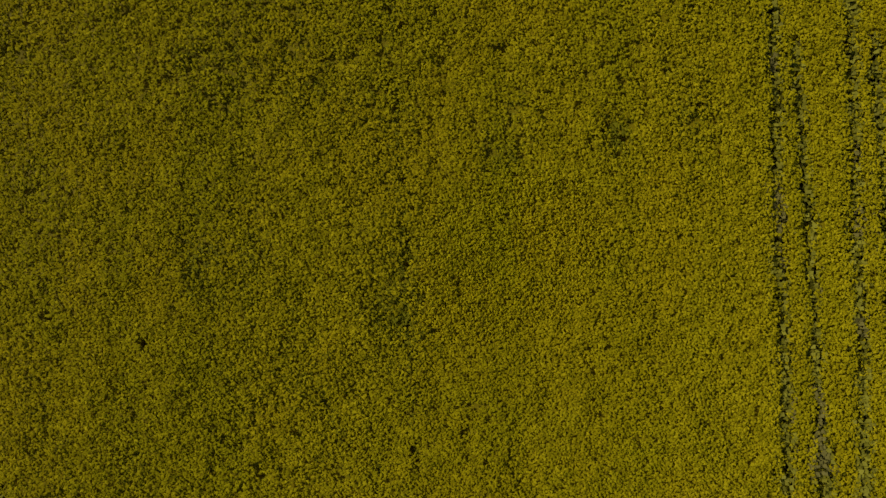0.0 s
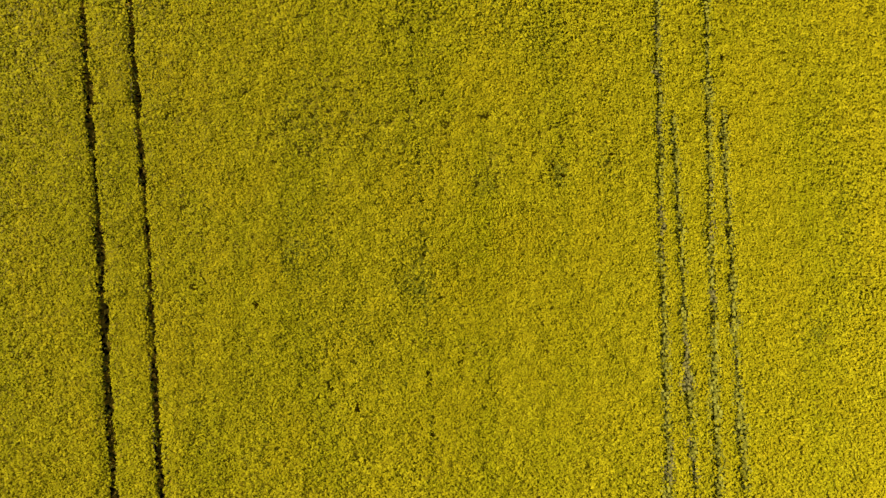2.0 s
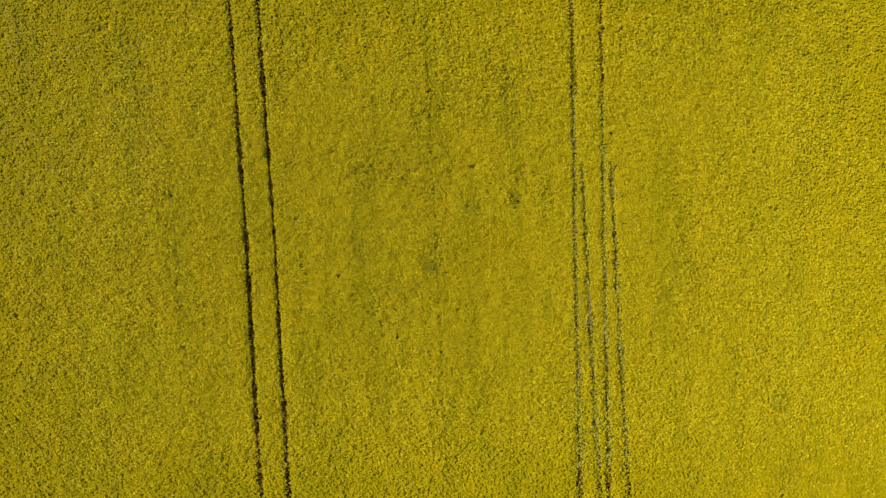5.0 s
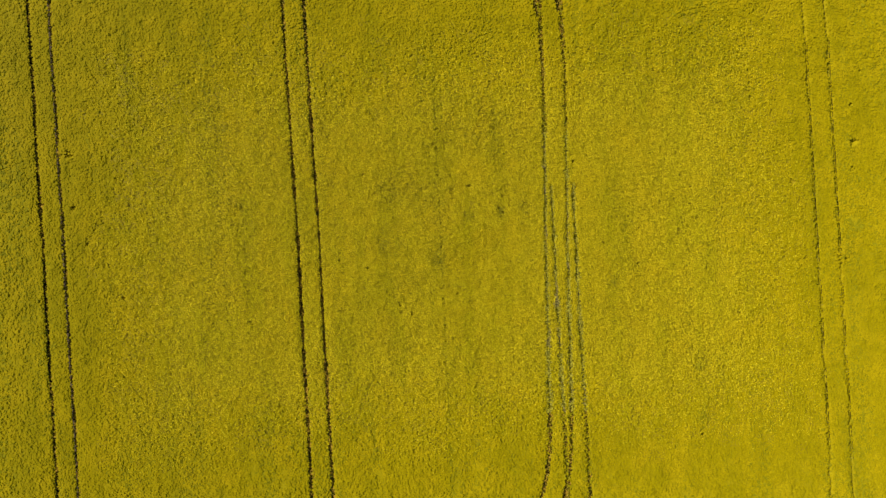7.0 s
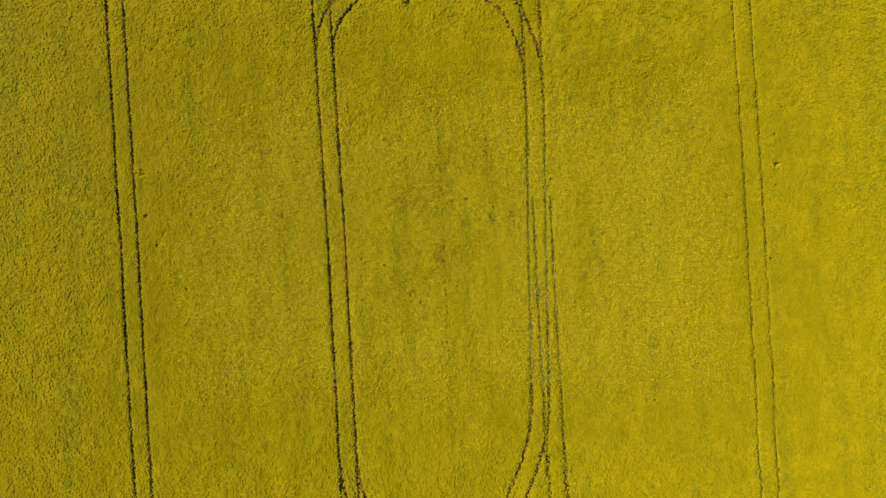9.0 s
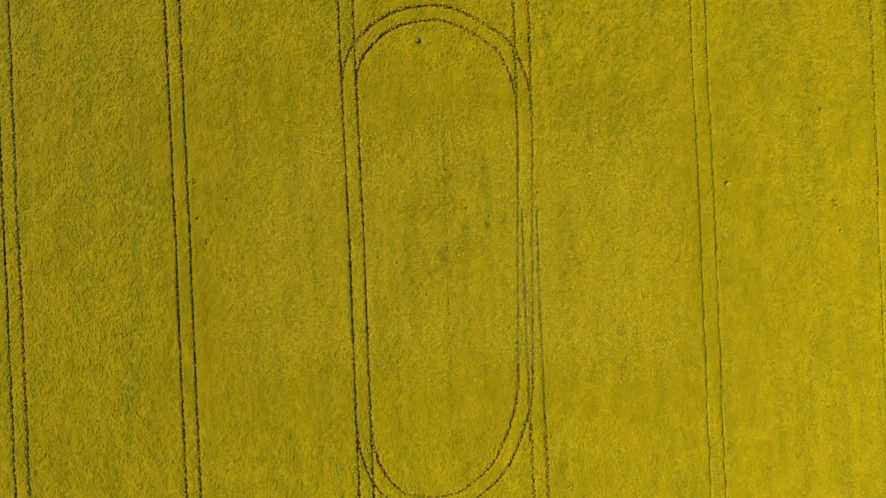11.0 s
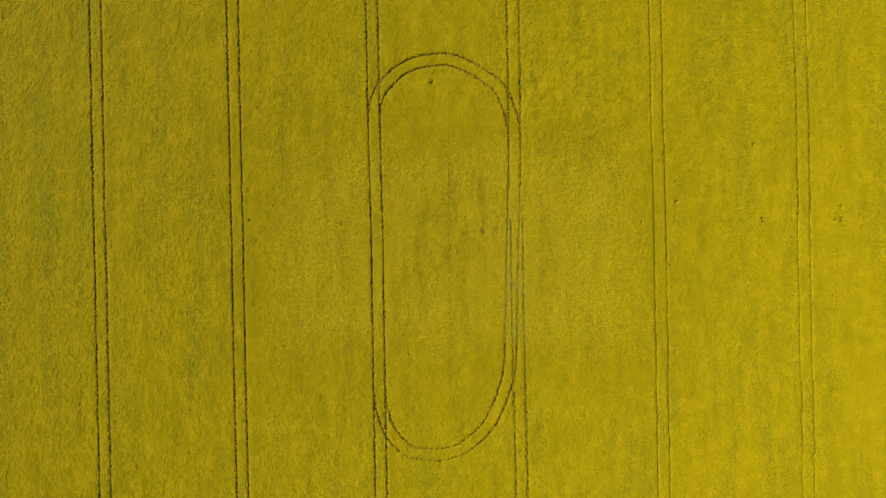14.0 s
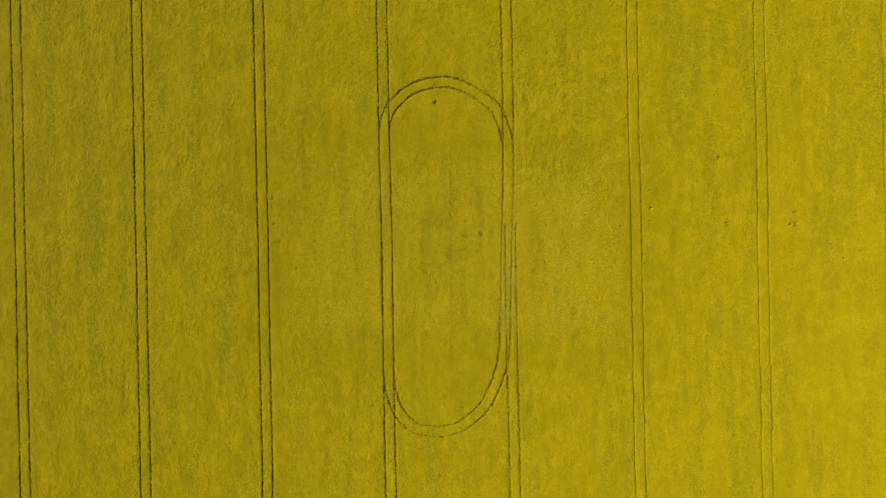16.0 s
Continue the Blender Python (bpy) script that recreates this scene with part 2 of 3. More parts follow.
THIN += [(25.4, 4.5, .4, .5, .5),
        (-31.8, 8.8, .5, 2.5, .8), (-30.9, -3.8, .5, 1.2, .6), (-21.4, -14.3, .6, .6, .6), (-9.6, 10.8, .4, .6, .5), (38.6, -.2, .8, .7, .7), (38.4, -3.8, .5, .5, .6),
        (41.9, 3.7, .7, .4, .5), (15.2, 28.9, .7, .9, .8), (-2.0, 28.5, .7, 1.0, .8), (53.8, 16.6, .9, 1.1, .7), (8.0, 37.0, 2.6, 2.6, .5), (40.4, 42.8, 1.2, 1.0, .7),
        (66.4, 28.6, .5, 3.2, .6), (-80.1, 3.5, .8, .8, .6), (.4, -43.1, .6, .6, .6), (-66.4, 46.0, .9, .9, .6), (75.4, -3.0, .7, .6, .7), (66.0, 4.2, 1.2, 1.0, .7)]
# greener places with few open flowers: x, y, half width, half length, strength
GREEN = [(-5, .4, 1.3, 1.3, .38), (.2, -1.1, .9, 1.4, .38), (-2.4, -3, 1.2, 1.3, .3), (-3.5, 5.8, 2.2, 1.8, .3), (3.3, 3.1, .8, 1.0, .45), (6.2, 2.9, .35, .5, .8),
         (8.4, 3.2, .5, .6, .5), (-5.2, 12.7, .5, .7, .7), (4.3, 10.5, 3.5, 3.2, .30), (2, 15.5, 3, 3, .18), (26, 15.5, 6, 4, .12), (-18.1, 4.7, .5, .7, .6)]
GREEN += [(20.5, -8.3, .5, .7, .5), (23.6, -12.5, .5, .9, .5), (23.6, -17.3, .5, 1.2, .5), (16.2, -4.2, .5, .7, .4), (29.6, 31.5, 1.6, 2.6, .40),
          (40, 42.6, 1.3, 1.2, .5), (15.2, 28.8, .6, .8, .5), (53.6, 17.1, 1.0, .8, .45), (66.2, 28.6, .4, 3.5, .3), (-31.6, 9, .5, 3.0, .4)]
GREEN += [(-70, 5, 1.2, 40, .25), (33, 35, 1.5, 3, .35), (9, 34, 2, 5, .12), (44, 10, 1, 20, .12), (57, 10, 1.5, 25, .12), (69, 10, 1.2, 20, .15), (-51, 0, 1.5, 30, .12)]
GREEN += [(-30.8, -1.5, .4, 4.0, .3), (-53.8, -18.9, 1.8, 2.0, .22), (-44.2, -18, 1.8, 9, .4), (-43.5, 10.5, 2.2, 6.5, .42), (-63, 0, 2.0, 20, .25), (38.7, -.2, .7, .7, .5),
          (63.2, 40.5, .4, 3, .3), (-66.3, 45.7, .8, .8, .3), (27.6, 11.2, 2, 1.5, .16), (12, 41, 2.5, 3, .2), (75.9, 12.8, .4, 2.4, .3), (46, 3.9, 14, .22, .22), (-9.2, 1, .7, 8, .10), (8.4, 5, .8, 3, .12)]


def greenness(x, y):
    g = 0.03 + 0.15 * streak_c(x, y) + 0.20 * streak_a(x, y) + 0.13 * streak_b(x, y) + 0.06 * cloud(x, y)
    for gx, gy, rx, ry, k in GREEN:
        near = (np.abs(x - gx) < 3 * rx) & (np.abs(y - gy) < 3 * ry)
        g[near] += 1.6 * k * np.exp(-((x[near] - gx) / rx) ** 2 - ((y[near] - gy) / ry) ** 2) * (0.75 + 0.5 * fleck(x[near], y[near]))
    # drill join
    g += 0.7 * np.exp(-((x - 0.5 - 0.012 * (y - 3)) / 0.10) ** 2) * (0.5 + 0.5 * streak_b(x * 3 + 9, y * 2))
    return g


def thinness(x, y):
    t = np.zeros(x.shape)
    for tx, ty, rx, ry, k in THIN:
        near = (np.abs(x - tx) < 2.5 * rx) & (np.abs(y - ty) < 2.5 * ry)
        t[near] += k * np.exp(-((x[near] - tx) / rx) ** 2 - ((y[near] - ty) / ry) ** 2)
    return np.clip(t, 0, 1)


def in_hole(x, y, reach_out=0.0):
    out = np.zeros(x.shape, bool)
    for hx, hy, r in HOLES:
        near = np.flatnonzero((np.abs(x - hx) < 1) & (np.abs(y - hy) < 1))
        a = np.arctan2(y[near] - hy, x[near] - hx)
        out[near] |= np.hypot(x[near] - hx, y[near] - hy) - (reach_out[near] if np.ndim(reach_out) else 0) < r * (0.75 + 0.3 * np.sin(3 * a + hx) + 0.2 * np.sin(5 * a + hy) + 0.7 * crumb(x[near], y[near]))
    return out


def canopy(x, y):
    # lodged, lumpier stand beyond the loop
    rough = np.clip(1.3 - np.hypot((x - 21.0) / 13.0, (y - 27.0) / 16.0), 0, 1)
    return 0.07 * roll_a(x, y) + 0.06 * roll_b(x, y) + 0.075 * rough * lump(x, y)


# ---- mesh helpers ----
def mesh_of(name, verts, faces, mat):
    me = bpy.data.meshes.new(name)
    n, f = len(verts), len(faces)
    side = faces.shape[1]
    me.vertices.add(n)
    me.vertices.foreach_set("co", np.ascontiguousarray(verts, np.float32).ravel())
    me.loops.add(f * side)
    me.loops.foreach_set("vertex_index", np.ascontiguousarray(faces, np.int32).ravel())
    me.polygons.add(f)
    me.polygons.foreach_set("loop_start", np.arange(0, f * side, side, dtype=np.int32))
    me.update(calc_edges=True)
    me.materials.append(mat)
    return me


def part(name, me, parent, label=""):
    ob = new(name, me)
    ob.parent = parent
    if label:
        ob["label"] = label
    return ob


def tents(x, y, z, r, h):
    """Small folded heads of two faces each, with a ridge along the top."""
    n = len(x)
    a = rng.uniform(0, 6.283, n)
    a = a[:, None] + np.array([0, 1.571, 3.142, 4.712])[None] + rng.uniform(-0.35, 0.35, (n, 4))
    rr = r[:, None] * rng.uniform(0.6, 1.4, (n, 4))
    down = h[:, None] * np.array([0.15, 1.0, 0.15, 1.0])[None] * rng.uniform(0.2, 1.6, (n, 4))
    verts = np.stack([x[:, None] + rr * np.cos(a), y[:, None] + rr * np.sin(a), z[:, None] - down], 2).reshape(-1, 3)
    base = np.arange(n)[:, None] * 4
    return verts, np.stack([base + [0, 1, 2], base + [0, 2, 3]], 1).reshape(-1, 3)


def tufts(x, y, z, r, h, sides=4, lean=0.5):
    """Small ragged pointed heads, one island each: arrays of vertices and triangles."""
    n = len(x)
    a = rng.uniform(0, 6.283, (n, 1)) + (np.arange(sides) * 6.2832 / sides)[None] + rng.uniform(-0.45, 0.45, (n, sides))
    rr = r[:, None] * rng.uniform(0.55, 1.45, (n, sides))
    ring = np.stack([x[:, None] + rr * np.cos(a), y[:, None] + rr * np.sin(a), z[:, None] - h[:, None] * rng.uniform(0.3, 1.5, (n, sides))], 2)
    tip = np.stack([x + lean * r * rng.uniform(-1, 1, n), y + lean * r * rng.uniform(-1, 1, n), z], 1)
    verts = np.concatenate([ring, tip[:, None]], 1).reshape(-1, 3)
    base = np.arange(n)[:, None] * (sides + 1)
    i = np.arange(sides)
    faces = np.stack([base + i, base + (i + 1) % sides, np.broadcast_to(base + sides, (n, sides))], 2).reshape(-1, 3)
    return verts, faces


# ---- ground and wheel tracks ----
def ground_sheet():
    edges = np.r_[-3000, -1500, -700, -300, -150, np.arange(-100, 101, 10), 150, 300, 700, 1500, 3000].astype(float)
    gx, gy = np.meshgrid(edges, edges, indexing="ij")
    n = len(edges)
    v = np.stack([gx.ravel(), gy.ravel(), np.zeros(n * n)], 1)
    i, j = np.meshgrid(np.arange(n - 1), np.arange(n - 1), indexing="ij")
    q = (i * n + j).ravel()
    return tagged(new("ground", mesh_of("ground", v, np.stack([q, q + n, q + n + 1, q + 1], 1), SOIL)),
                  "dry brown soil under the rapeseed field", "ground", kind="structure")


ground_sheet()


def rut(mid, nrm, lift, label):
    """A pressed rut floor with tyre lugs, and a raised shoulder along each side."""
    off = np.array([-0.34, -0.22, -0.12, 0.0, 0.12, 0.22, 0.34])
    rise = np.array([0.004, 0.05, 0.022, 0.016, 0.022, 0.05, 0.004]) + lift
    m = len(mid)
    lug = 0.012 * (np.arange(m) % 2)[:, None] * np.array([0, 0, 1, 1, 1, 0, 0])[None]
    made = []
    for name, cols in (("wheel_track", slice(2, 5)), ("shoulder", slice(0, 3)), ("shoulder", slice(4, 7))):
        xy = mid[:, None] + nrm[:, None] * off[None, cols, None]
        v = np.concatenate([xy, (rise[None] + lug)[:, cols, None]], 2).reshape(-1, 3)
        i, j = np.meshgrid(np.arange(m - 1), np.arange(2), indexing="ij")
        q = (i * 3 + j).ravel()
        made.append(mesh_of(name, v, np.stack([q, q + 1, q + 4, q + 3], 1), SOIL))
    track = tagged(new("wheel_track", made[0]), label, "wheel track", "tramline wheel tracks")
    part("shoulder", made[1], track, "crumbly raised soil shoulder")
    part("shoulder", made[2], track, "crumbly raised soil shoulder")


for k in range(16):
    for y0, y1 in ([(Y0, 5.1), (5.3, Y1)] if k in (8, 9) else [(Y0, Y1)]):
        ys = np.arange(y0, y1, 0.3)
        mid = np.stack([track_x(k, ys), ys], 1)
        rut(mid, np.tile([[1.0, 0.0]], (len(ys), 1)), 0.004, "straight soil wheel track half overgrown with green weeds" if k in (8, 9) else
            "straight bare soil wheel track pressed between rapeseed plants")
for j in range(2):
    for first, last in ((0, int(np.argmin(LOOP_OWN))), (len(LOOP_OWN) - int(np.argmin(LOOP_OWN[::-1])), len(LOOP_OWN))):
        pick = slice(first, last, 2)
        rut(LOOPS[j][pick], normal[pick], 0.008 + 0.004 * j, "curved soil wheel track of a turning loop in the crop")

# ---- crop beds, one between each two wheel tracks ----
BEDS = [X0] + [TRAM[k // 2] + (GAUGE if k % 2 else -GAUGE) for k in range(16)] + [X1]


def bed_of(x, y):
    b = np.zeros(x.shape, int)
    for k in range(16):
        b += x > track_x(k, y)
    return b


beds = []
for b in range(len(BEDS) - 1):
    narrow = BEDS[b + 1] - BEDS[b] < 3
    ob = new("rapeseed_crop")
    ob.location = ((BEDS[b] + BEDS[b + 1]) / 2, 0, 0)
    tagged(ob, "narrow strip of yellow flowering rapeseed between paired wheel tracks" if narrow else "wide bed of dense yellow flowering rapeseed plants",
           "rapeseed crop", "rapeseed beds", "stuff")
    beds.append(ob)


def soft_box(x, y, x0, x1, y0, y1, soft):
    d = np.maximum.reduce([x0 - x, x - x1, y0 - y, y - y1]) + 1.5 * cloud(x, y)
    return np.clip(0.5 - d / soft, 0, 1)


def scatter(x0, x1, y0, y1, rho, loose=0.6):
    d = 1 / math.sqrt(rho)
    gx, gy = np.meshgrid(np.arange(x0, x1, d), np.arange(y0, y1, d * 0.999), indexing="ij")
    gx, gy = gx.ravel(), gy.ravel()
    return gx + rng.uniform(-loose, loose, gx.shape) * d, gy + rng.uniform(-loose, loose, gy.shape) * d


COVER, HEAD = (2.6, 2.35, 2.5, 2.6), (0.70, 0.50, 0.24, 0.15)
ZONES = [(-17.0, 20.5, -10.5, 11.5), (-28.0, 30.5, -16.0, 17.0), (-42.0, 44.0, -25.0, 26.0), (X0, X1, Y0, Y1)]
DENSITY = (365, 155, 62, 26)
GAPPY = (0.7, 0.5, 0.2, 0.1)
CLUMPY = (0.62, 0.56, 0.44, 0.36)
PLANTS = (0.5, 6.1, -2.3, 2.3)


def in_stand(x, y):
    """Inside the uneven patch that is built plant by plant."""
    return np.hypot((x - 3.3) / 2.75, y / 2.25) + 0.18 * cloud(x * 3, y * 3) < 1


xs, ys, rs, gs, cs, ks = [], [], [], [], [], []
for zone, (rho, box) in enumerate(zip(DENSITY, ZONES)):
    grow = 0 if zone == 3 else 5.0
    x, y = scatter(box[0] - grow, box[1] + grow, box[2] - grow, box[3] + grow, rho)
    weight = soft_box(x, y, *box, 9.0) if zone < 3 else np.ones(len(x))
    for inner in ZONES[:zone]:
        weight = weight * (1 - soft_box(x, y, *inner, 9.0))
    keep = rng.uniform(size=len(x)) < weight
    if zone == 0:
        keep &= (rng.uniform(size=len(x)) < 0.25) | ~in_stand(x, y)
    xs.append(x[keep]), ys.append(y[keep]), rs.append(np.full(keep.sum(), math.sqrt(COVER[zone] / (math.pi if zone < 2 else 4.9) / rho))), gs.append(np.full(keep.sum(), GAPPY[zone])), cs.append(np.full(keep.sum(), CLUMPY[zone])), ks.append(np.full(keep.sum(), zone))
x, y, r, gap, clump, grade = (np.concatenate(a) for a in (xs, ys, rs, gs, cs, ks))
thin = thinness(x, y)
clear, which = clearance(x, y)
clear -= np.array([0.0, 0.0, 0.03, 0.05])[grade]
lush = (clear <= 0.0) & (np.isin(which, OVERGROWN) | (which > 15) & (x > 5) & (np.abs(y) < 20))
keep = ((clear > 0.0) | lush & (rng.uniform(size=len(x)) < np.where(patchy(x + 31, y) > 0.05, 0.9, 0.5))) & ~in_hole(x, y, np.array([0, 0.02, 0.06, 0.1])[grade])
# between the plants some heads are missing and others sit lower
open_spot = rng.uniform(size=len(x)) < np.clip(gap + thin, 0, 0.95) * np.clip((pits(x, y) - 0.5 + 0.4 * thin) * 3, 0, 1)
sunk = open_spot & (rng.uniform(size=len(x)) < 0.6)
keep &= ~open_spot | sunk
x, y, r, clear, lush, clump, grade, sunk = (a[keep] for a in (x, y, r, clear, lush, clump, grade, sunk))
g = greenness(x, y) * np.array([1.0, 1.0, 1.35, 1.6])[grade] + np.array([0, 0, 0.10, 0.16])[grade] * streak_c(x, y)
is_green = (rng.uniform(size=len(x)) < g) | lush & (rng.uniform(size=len(x)) < 0.6) | sunk & (rng.uniform(size=len(x)) < 0.2)
bed = bed_of(x, y)
size = r * rng.uniform(0.75, 1.3, len(x))
steep = np.array(HEAD)[grade]
ztop = TOP - 0.05 + canopy(x, y) + clump * (0.09 * plant_a(x, y) + 0.06 * plant_b(x, y)) + size * steep * rng.uniform(-1.3, 0.9, len(x)) - 0.16 * np.exp(-np.maximum(clear, 0) / 0.10) * rng.uniform(0, 1.6, len(x)) - np.where(lush, 0.08, 0) - np.where(sunk, np.array([0.22, 0.2, 0.1, 0.06])[grade], 0)
for b, ob in enumerate(beds):
    for name, pick, mat, drop, k in (("flower_heads", (bed == b) & ~is_green, PETAL, 0.0, 1.0), ("green_shoots", (bed == b) & is_green, SHOOT, 0.10, 1.1)):
        if not pick.any():
            continue
        height = ztop - drop * np.array([1, 1, 0.3, 0.2])[grade]
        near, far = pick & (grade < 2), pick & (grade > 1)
        v, f = tufts(x[near], y[near], height[near], size[near] * k, steep[near] * size[near], sides=3)
        v2, f2 = tents(x[far], y[far], height[far], size[far] * k, steep[far] * size[far])
        v, f = np.vstack([v, v2]), np.vstack([f, f2 + len(v)])
        v[:, 0] -= ob.location.x
        me = mesh_of(name, v, f, mat)
        # flat outer heads cast little shade; their petal colour is darkened instead
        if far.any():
            me.materials.append(PETAL_FAR_SHADED if mat is PETAL else SHOOT_FAR)
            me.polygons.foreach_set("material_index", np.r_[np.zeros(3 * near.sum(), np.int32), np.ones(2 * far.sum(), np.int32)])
        part(name, me, ob, "open yellow rapeseed flower heads" if mat is PETAL else "green rapeseed shoots and buds")

# lower canopy under the flowers, gap tone in its colour: coarse cells, refined along tracks and bare spots
def leaf_layer():
    cx, cy = np.meshgrid(np.arange(X0, X1, 1.0) + 0.5, np.arange(Y0, Y1, 1.0) + 0.5, indexing="ij")
    cx, cy = cx.ravel(), cy.ravel()
    c, _ = clearance(cx, cy)
    fine = c < 0.8
    for hx, hy, rad in HOLES:
        fine |= (np.abs(cx - hx) < 1.1) & (np.abs(cy - hy) < 1.1)
    near_line = (np.abs(cx - 12) < 4) & (np.abs(cy) < 24)
    fx, fy, fh = [], [], []
    for pick, sub in ((fine & ~near_line, 5), (fine & near_line, 10)):
        o = (np.arange(sub) + 0.5) / sub - 0.5
        fx.append((cx[pick][:, None, None] + o[None, :, None] + 0 * o[None, None]).ravel())
        fy.append((cy[pick][:, None, None] + o[None, None, :] + 0 * o[None, :, None]).ravel())
        fh.append(np.full(len(fx[-1]), 0.5 / sub))
    fx, fy, fh = (np.concatenate(a) for a in (fx, fy, fh))
    cf, wf = clearance(fx, fy)
    grown = (np.isin(wf, OVERGROWN) | (wf > 15) & (fx > 5)) & (np.abs(fy + 3) < 13)
    shallow = (wf > 9) & (wf < 16)
    deep = ~(grown | shallow) & (cf <= 0.12)
    keep = (cf > 0.12) | grown | shallow | (rng.uniform(size=len(cf)) < 0.8)
    qx, qy = np.r_[cx[~fine], fx[keep]], np.r_[cy[~fine], fy[keep]]
    half = np.r_[np.full((~fine).sum(), 0.5), fh[keep]]
    corner = np.array([[-1, -1], [1, -1], [1, 1], [-1, 1]], float)
    px = qx[:, None] + half[:, None] * corner[None, :, 0]
    py = qy[:, None] + half[:, None] * corner[None, :, 1]
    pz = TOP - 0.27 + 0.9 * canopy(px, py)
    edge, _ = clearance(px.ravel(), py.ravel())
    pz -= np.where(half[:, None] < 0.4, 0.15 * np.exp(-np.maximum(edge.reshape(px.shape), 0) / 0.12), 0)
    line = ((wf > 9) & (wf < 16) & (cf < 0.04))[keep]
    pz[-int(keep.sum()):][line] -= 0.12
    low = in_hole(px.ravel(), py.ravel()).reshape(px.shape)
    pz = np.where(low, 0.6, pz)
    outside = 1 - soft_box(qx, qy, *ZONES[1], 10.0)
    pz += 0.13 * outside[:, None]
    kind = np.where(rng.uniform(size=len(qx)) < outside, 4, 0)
    nf = int(keep.sum())
    outer_part = 1 - soft_box(fx, fy, *ZONES[0], 6.0)
    weedy = grown & (cf < 0.16)
    kind[-nf:][weedy[keep]] = np.where(patchy(fx, fy)[weedy & keep] > 0.45, 3, 1)
    pz[-nf:][weedy[keep]] = TOP - 0.20 + rng.uniform(-0.14, 0.08, (int(weedy[keep].sum()), 4))
    # the plants on the sunny side leave a dark, open edge
    aside = np.zeros(len(fx))
    for k in (8, 9):
        aside = np.where(wf == k, fx - track_x(k, fy), aside)
    for j in range(2):
        order = np.argsort(LOOPS[j][:, 1])
        aside = np.where(wf == 16 + j, fx - np.interp(fy, LOOPS[j][order, 1], LOOPS[j][order, 0]), aside)
    open_edge = weedy & (aside < 0.0) & (aside > -0.2) & (patchy(fx + 7, fy * 1.5) > 0.08)
    kind[-nf:][open_edge[keep]] = 0
    pz[-nf:][open_edge[keep]] = rng.uniform(0.35, 0.6, (int(open_edge[keep].sum()), 1))
    # added raised pieces that lighten the dark floor of the deep tracks
    kind[-nf:][deep[keep]] = 2
    pz[-nf:][deep[keep]] = rng.uniform(0.50, 0.86, (int(deep[keep].sum()), 4)) + 0.15 * outer_part[deep & keep][:, None]
    return qx, qy, np.stack([px, py, pz], 2), kind


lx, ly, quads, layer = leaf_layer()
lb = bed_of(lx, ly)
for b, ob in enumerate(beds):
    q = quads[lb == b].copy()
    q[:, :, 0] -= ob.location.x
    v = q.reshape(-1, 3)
    me = mesh_of("lower_canopy", v, np.arange(len(v)).reshape(-1, 4), GAP_TONE)
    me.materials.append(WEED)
    me.materials.append(BOUNCE_STRAW)
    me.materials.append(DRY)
    me.materials.append(LOW_FLOWERS_SHADED)
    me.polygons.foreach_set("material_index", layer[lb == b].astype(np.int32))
    part("lower_canopy", me, ob, "lower flowers, stems and leaves with gap shade in their colour")

# stems and leaves along both walls of each track, and weeds on its floor
wx, wy, wz, wr, wh = [], [], [], [], []
for k in range(18):
    if k < 16:
        n = int((Y1 - Y0) * (70 if k in (8, 9) else 60 if k in (6, 7) else 36 if k > 7 else 26))
        py = rng.uniform(Y0, Y1, n)
        px, ph = track_x(k, py), track_half(k, py)
        nx, ny = np.ones(n), np.zeros(n)
    else:
        n = int(along[-1] * 50)
        i = rng.integers(0, len(loop_mid), n)
        px, py = LOOPS[k - 16][i].T
        ph, (nx, ny) = loop_half[k - 16][i], normal[i].T
    side = rng.choice([-1.0, 1.0], n)
    off = side * (ph + rng.uniform(-0.03, 0.22, n))
    z = rng.uniform(0.25, 1.06, n)
    floor_weed = rng.uniform(size=n) < (0.55 if 7 < k < 16 else 0.35 if k > 15 else 0.12)
    lush = 7 < k
    off[floor_weed] = (rng.uniform(-0.2 if lush else -1, 1, n) * ph * (1 if k < 16 else np.sign(nx)))[floor_weed]
    z[floor_weed] = rng.uniform(0.45 if lush else 0.06, 1.02 if lush else 0.4, n)[floor_weed]
    wx.append(px + nx * off), wy.append(py + ny * off), wz.append(z)
    wr.append(rng.uniform(0.04, 0.10, n)), wh.append(np.minimum(z - 0.01, rng.uniform(0.15, 0.4, n)))
wx, wy, wz, wr, wh = (np.concatenate(a) for a in (wx, wy, wz, wr, wh))
wb = bed_of(wx, wy)
for b, ob in enumerate(beds):
    m = wb == b
    v, f = tufts(wx[m], wy[m], wz[m], wr[m], wh[m], 3, 0.9)
    v[:, 0] -= ob.location.x
    part("edge_leaves", mesh_of("edge_leaves", v, f, WEED), ob, "green stems, leaves and weeds along the wheel track")


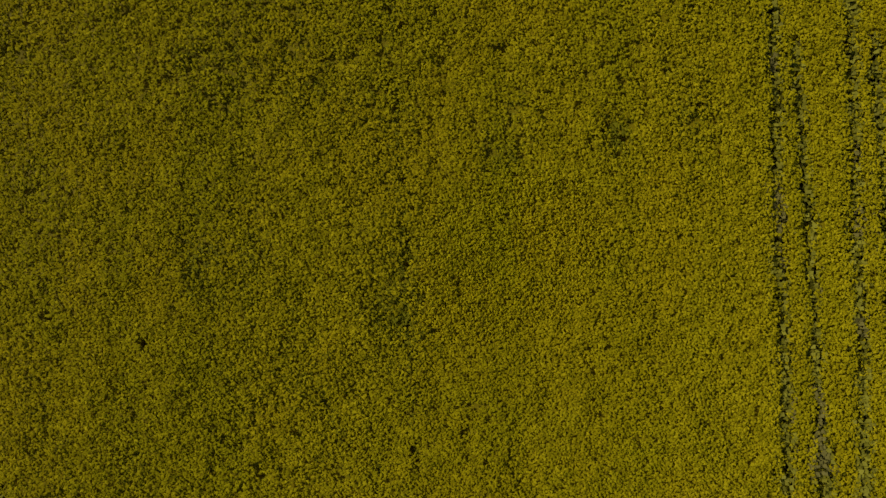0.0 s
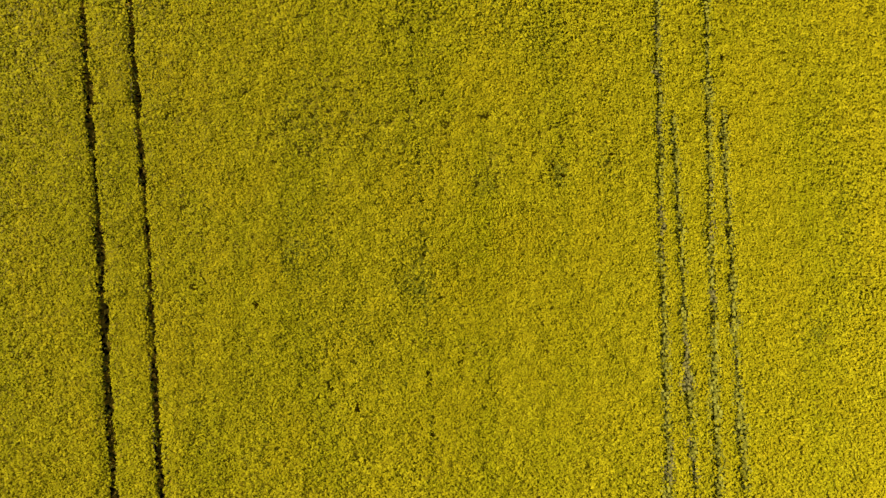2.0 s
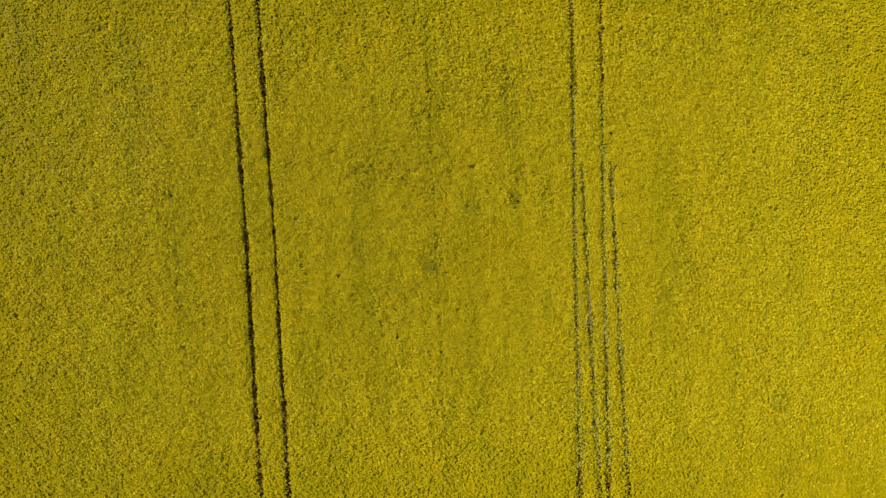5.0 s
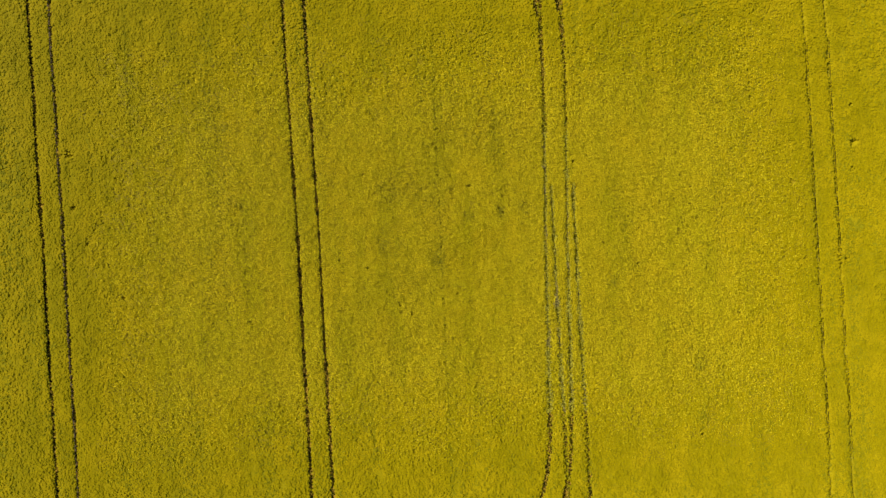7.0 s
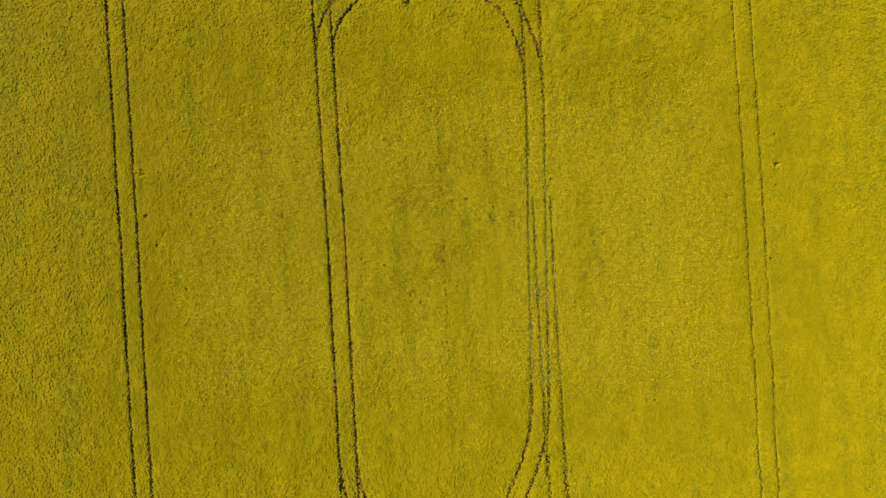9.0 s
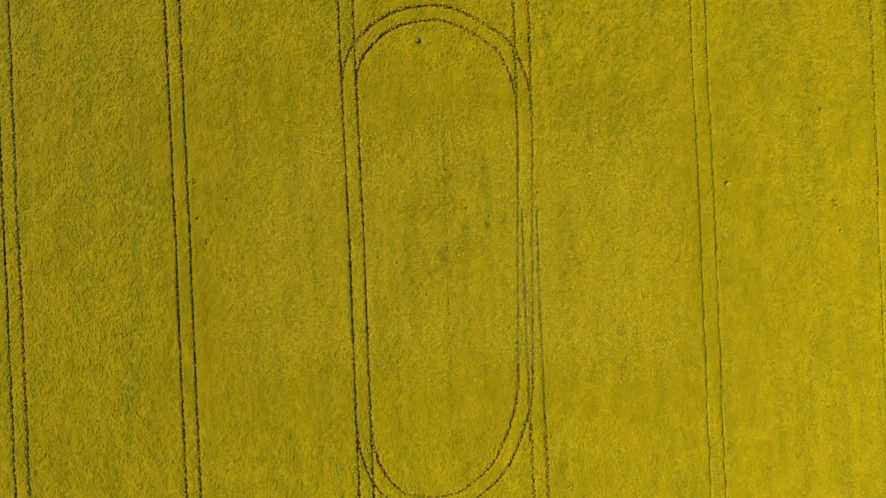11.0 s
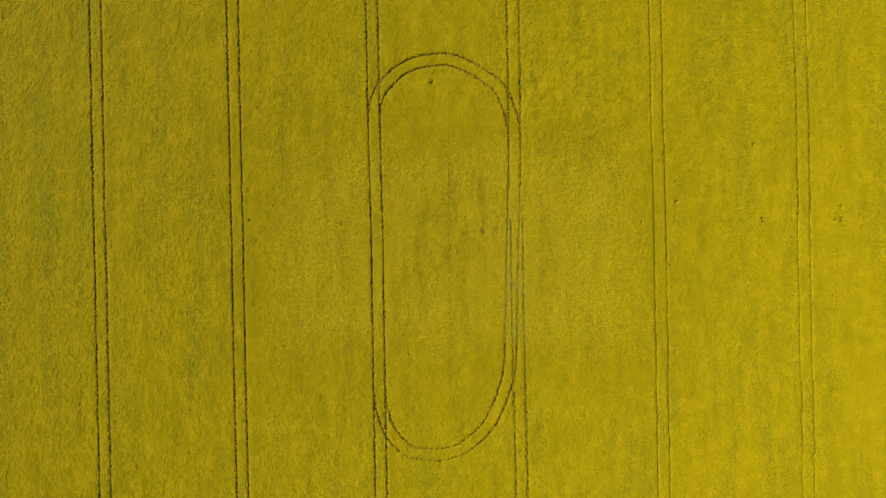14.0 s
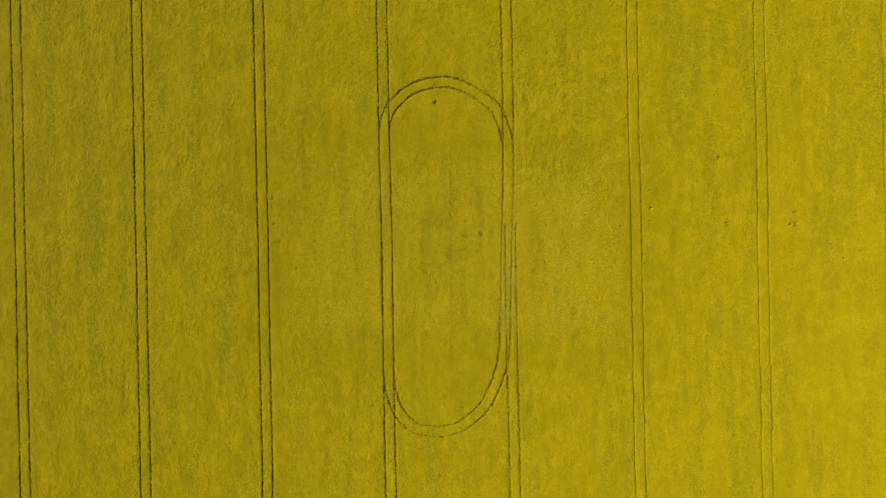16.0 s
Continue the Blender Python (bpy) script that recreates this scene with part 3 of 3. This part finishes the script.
# ---- single plants under the start of the flight ----
def plant_mesh(seed):
    pr = np.random.default_rng(seed)
    bm, green = bmesh.new(), bmesh.new()

    def tri(a, b, c):
        green.faces.new([green.verts.new(p) for p in (a, b, c)])
    for i in range(3):
        a, b = i * 2.094, (i + 1) * 2.094
        tri((0.012 * math.cos(a), 0.012 * math.sin(a), 0), (0.012 * math.cos(b), 0.012 * math.sin(b), 0), (0, 0, 0.95))
    for i in range(5):
        a = pr.uniform(0, 6.28)
        z, l = pr.uniform(0.45, 0.8), pr.uniform(0.14, 0.22)
        tip = (l * math.cos(a), l * math.sin(a), z + pr.uniform(-0.06, 0.04))
        tri((0, 0, z), (0.6 * l * math.cos(a + 0.4), 0.6 * l * math.sin(a + 0.4), z + 0.02), tip)
        tri((0, 0, z), tip, (0.6 * l * math.cos(a - 0.4), 0.6 * l * math.sin(a - 0.4), z + 0.02))
    for i in range(22):
        a, d = i * 2.4 + pr.uniform(-0.3, 0.3), 0.043 * math.sqrt(i) + pr.uniform(0, 0.03)
        x, y, z = d * math.cos(a), d * math.sin(a), pr.uniform(-0.06, 0.04) + TOP - 0.05
        rad = pr.uniform(0.036, 0.062)
        h = 0.75 * rad
        ring = [(x + rad * pr.uniform(0.6, 1.4) * math.cos(a + q * 2.094), y + rad * pr.uniform(0.6, 1.4) * math.sin(a + q * 2.094), z - h * pr.uniform(0.3, 1.5)) for q in range(3)]
        tip = bm.verts.new((x + pr.uniform(-0.02, 0.02), y + pr.uniform(-0.02, 0.02), z))
        rv = [bm.verts.new(p) for p in ring]
        for q in range(3):
            bm.faces.new((rv[q], rv[(q + 1) % 3], tip))
    made = []
    for name, b, mat in (("flower_heads", bm, PETAL), ("stem_and_leaves", green, SHOOT)):
        me = bpy.data.meshes.new(name)
        b.to_mesh(me)
        b.free()
        me.materials.append(mat)
        made.append(me)
    return made


plant_meshes = [plant_mesh(s) for s in range(8)]
px, py = scatter(*PLANTS, 12.4, 0.3)
stand = in_stand(px, py) & ~in_hole(px, py)
px, py = px[stand], py[stand]
lift = (canopy(px, py) + CLUMPY[0] * (0.09 * plant_a(px, py) + 0.06 * plant_b(px, py))) / TOP
home = beds[int(bed_of(np.array([3.0]), np.array([0.0]))[0])]
for i, (a, b, up) in enumerate(zip(px, py, lift)):
    heads, greens = plant_meshes[i % 8]
    ob = part("rapeseed_plant", heads, home)
    ob.matrix_local = pose(a - home.location.x, b, 0, 0, 0, rng.uniform(0, 360)) @ Matrix.Diagonal((1.0, 1.0, 1.0 + up, 1))
    part("stem_and_leaves", greens, ob, "green stem with leaves")

# ---- the same field further out, towards the horizon ----
def far_bed(x0, x1, y0, y1):
    nx, ny = max(2, int((x1 - x0) / 3) + 1), max(2, int((y1 - y0) / 3) + 1)
    gx, gy = np.meshgrid(np.linspace(x0, x1, nx), np.linspace(y0, y1, ny), indexing="ij")
    z = TOP - 0.12 + 1.2 * canopy(gx, gy)
    z[[0, -1], :] = TOP - 0.15
    top = np.stack([gx, gy, z], 2).reshape(-1, 3)
    i, j = np.meshgrid(np.arange(nx - 1), np.arange(ny - 1), indexing="ij")
    q = (i * ny + j).ravel()
    faces = [np.stack([q, q + ny, q + ny + 1, q + 1], 1)]
    verts, n = [top], len(top)
    rim = np.r_[np.arange(ny), np.arange(1, nx) * ny + ny - 1, (nx - 1) * ny + np.arange(ny - 2, -1, -1), np.arange(nx - 2, -1, -1) * ny]
    low = top[rim].copy()
    low[:, 2] = 0.0
    verts.append(low)
    m = np.arange(len(rim) - 1)
    faces.append(np.stack([rim[m], rim[m + 1], n + m + 1, n + m], 1))
    return np.vstack(verts), np.vstack(faces)


outer = []
reach = [TRAM[0] + 24 * i for i in range(-8, 16)]
cuts = [reach[0] - 24] + [c + s for c in reach for s in (-GAUGE, GAUGE)] + [reach[-1] + 24]
for a, b in zip(cuts[:-1], cuts[1:]):
    a, b = a + 0.14, b - 0.14
    if b < X0 or a > X1:
        outer.append((a, b, -300.0, 300.0))
    else:
        outer += [(a, b, -300.0, Y0 - 0.2), (a, b, Y1 + 0.2, 300.0)]
        if a < X0 < b:
            outer.append((a, X0, Y0, Y1))
        if a < X1 < b:
            outer.append((X1, b, Y0, Y1))
vs, fs, n = [], [], 0
for box in outer:
    v, f = far_bed(*box)
    vs.append(v), fs.append(f + n)
    n += len(v)
tagged(new("distant_crop", mesh_of("distant_crop", np.vstack(vs), np.vstack(fs), FAR_CROP_SHADED)), "rest of the yellow rapeseed field with tramlines running on", "rapeseed crop", kind="stuff")
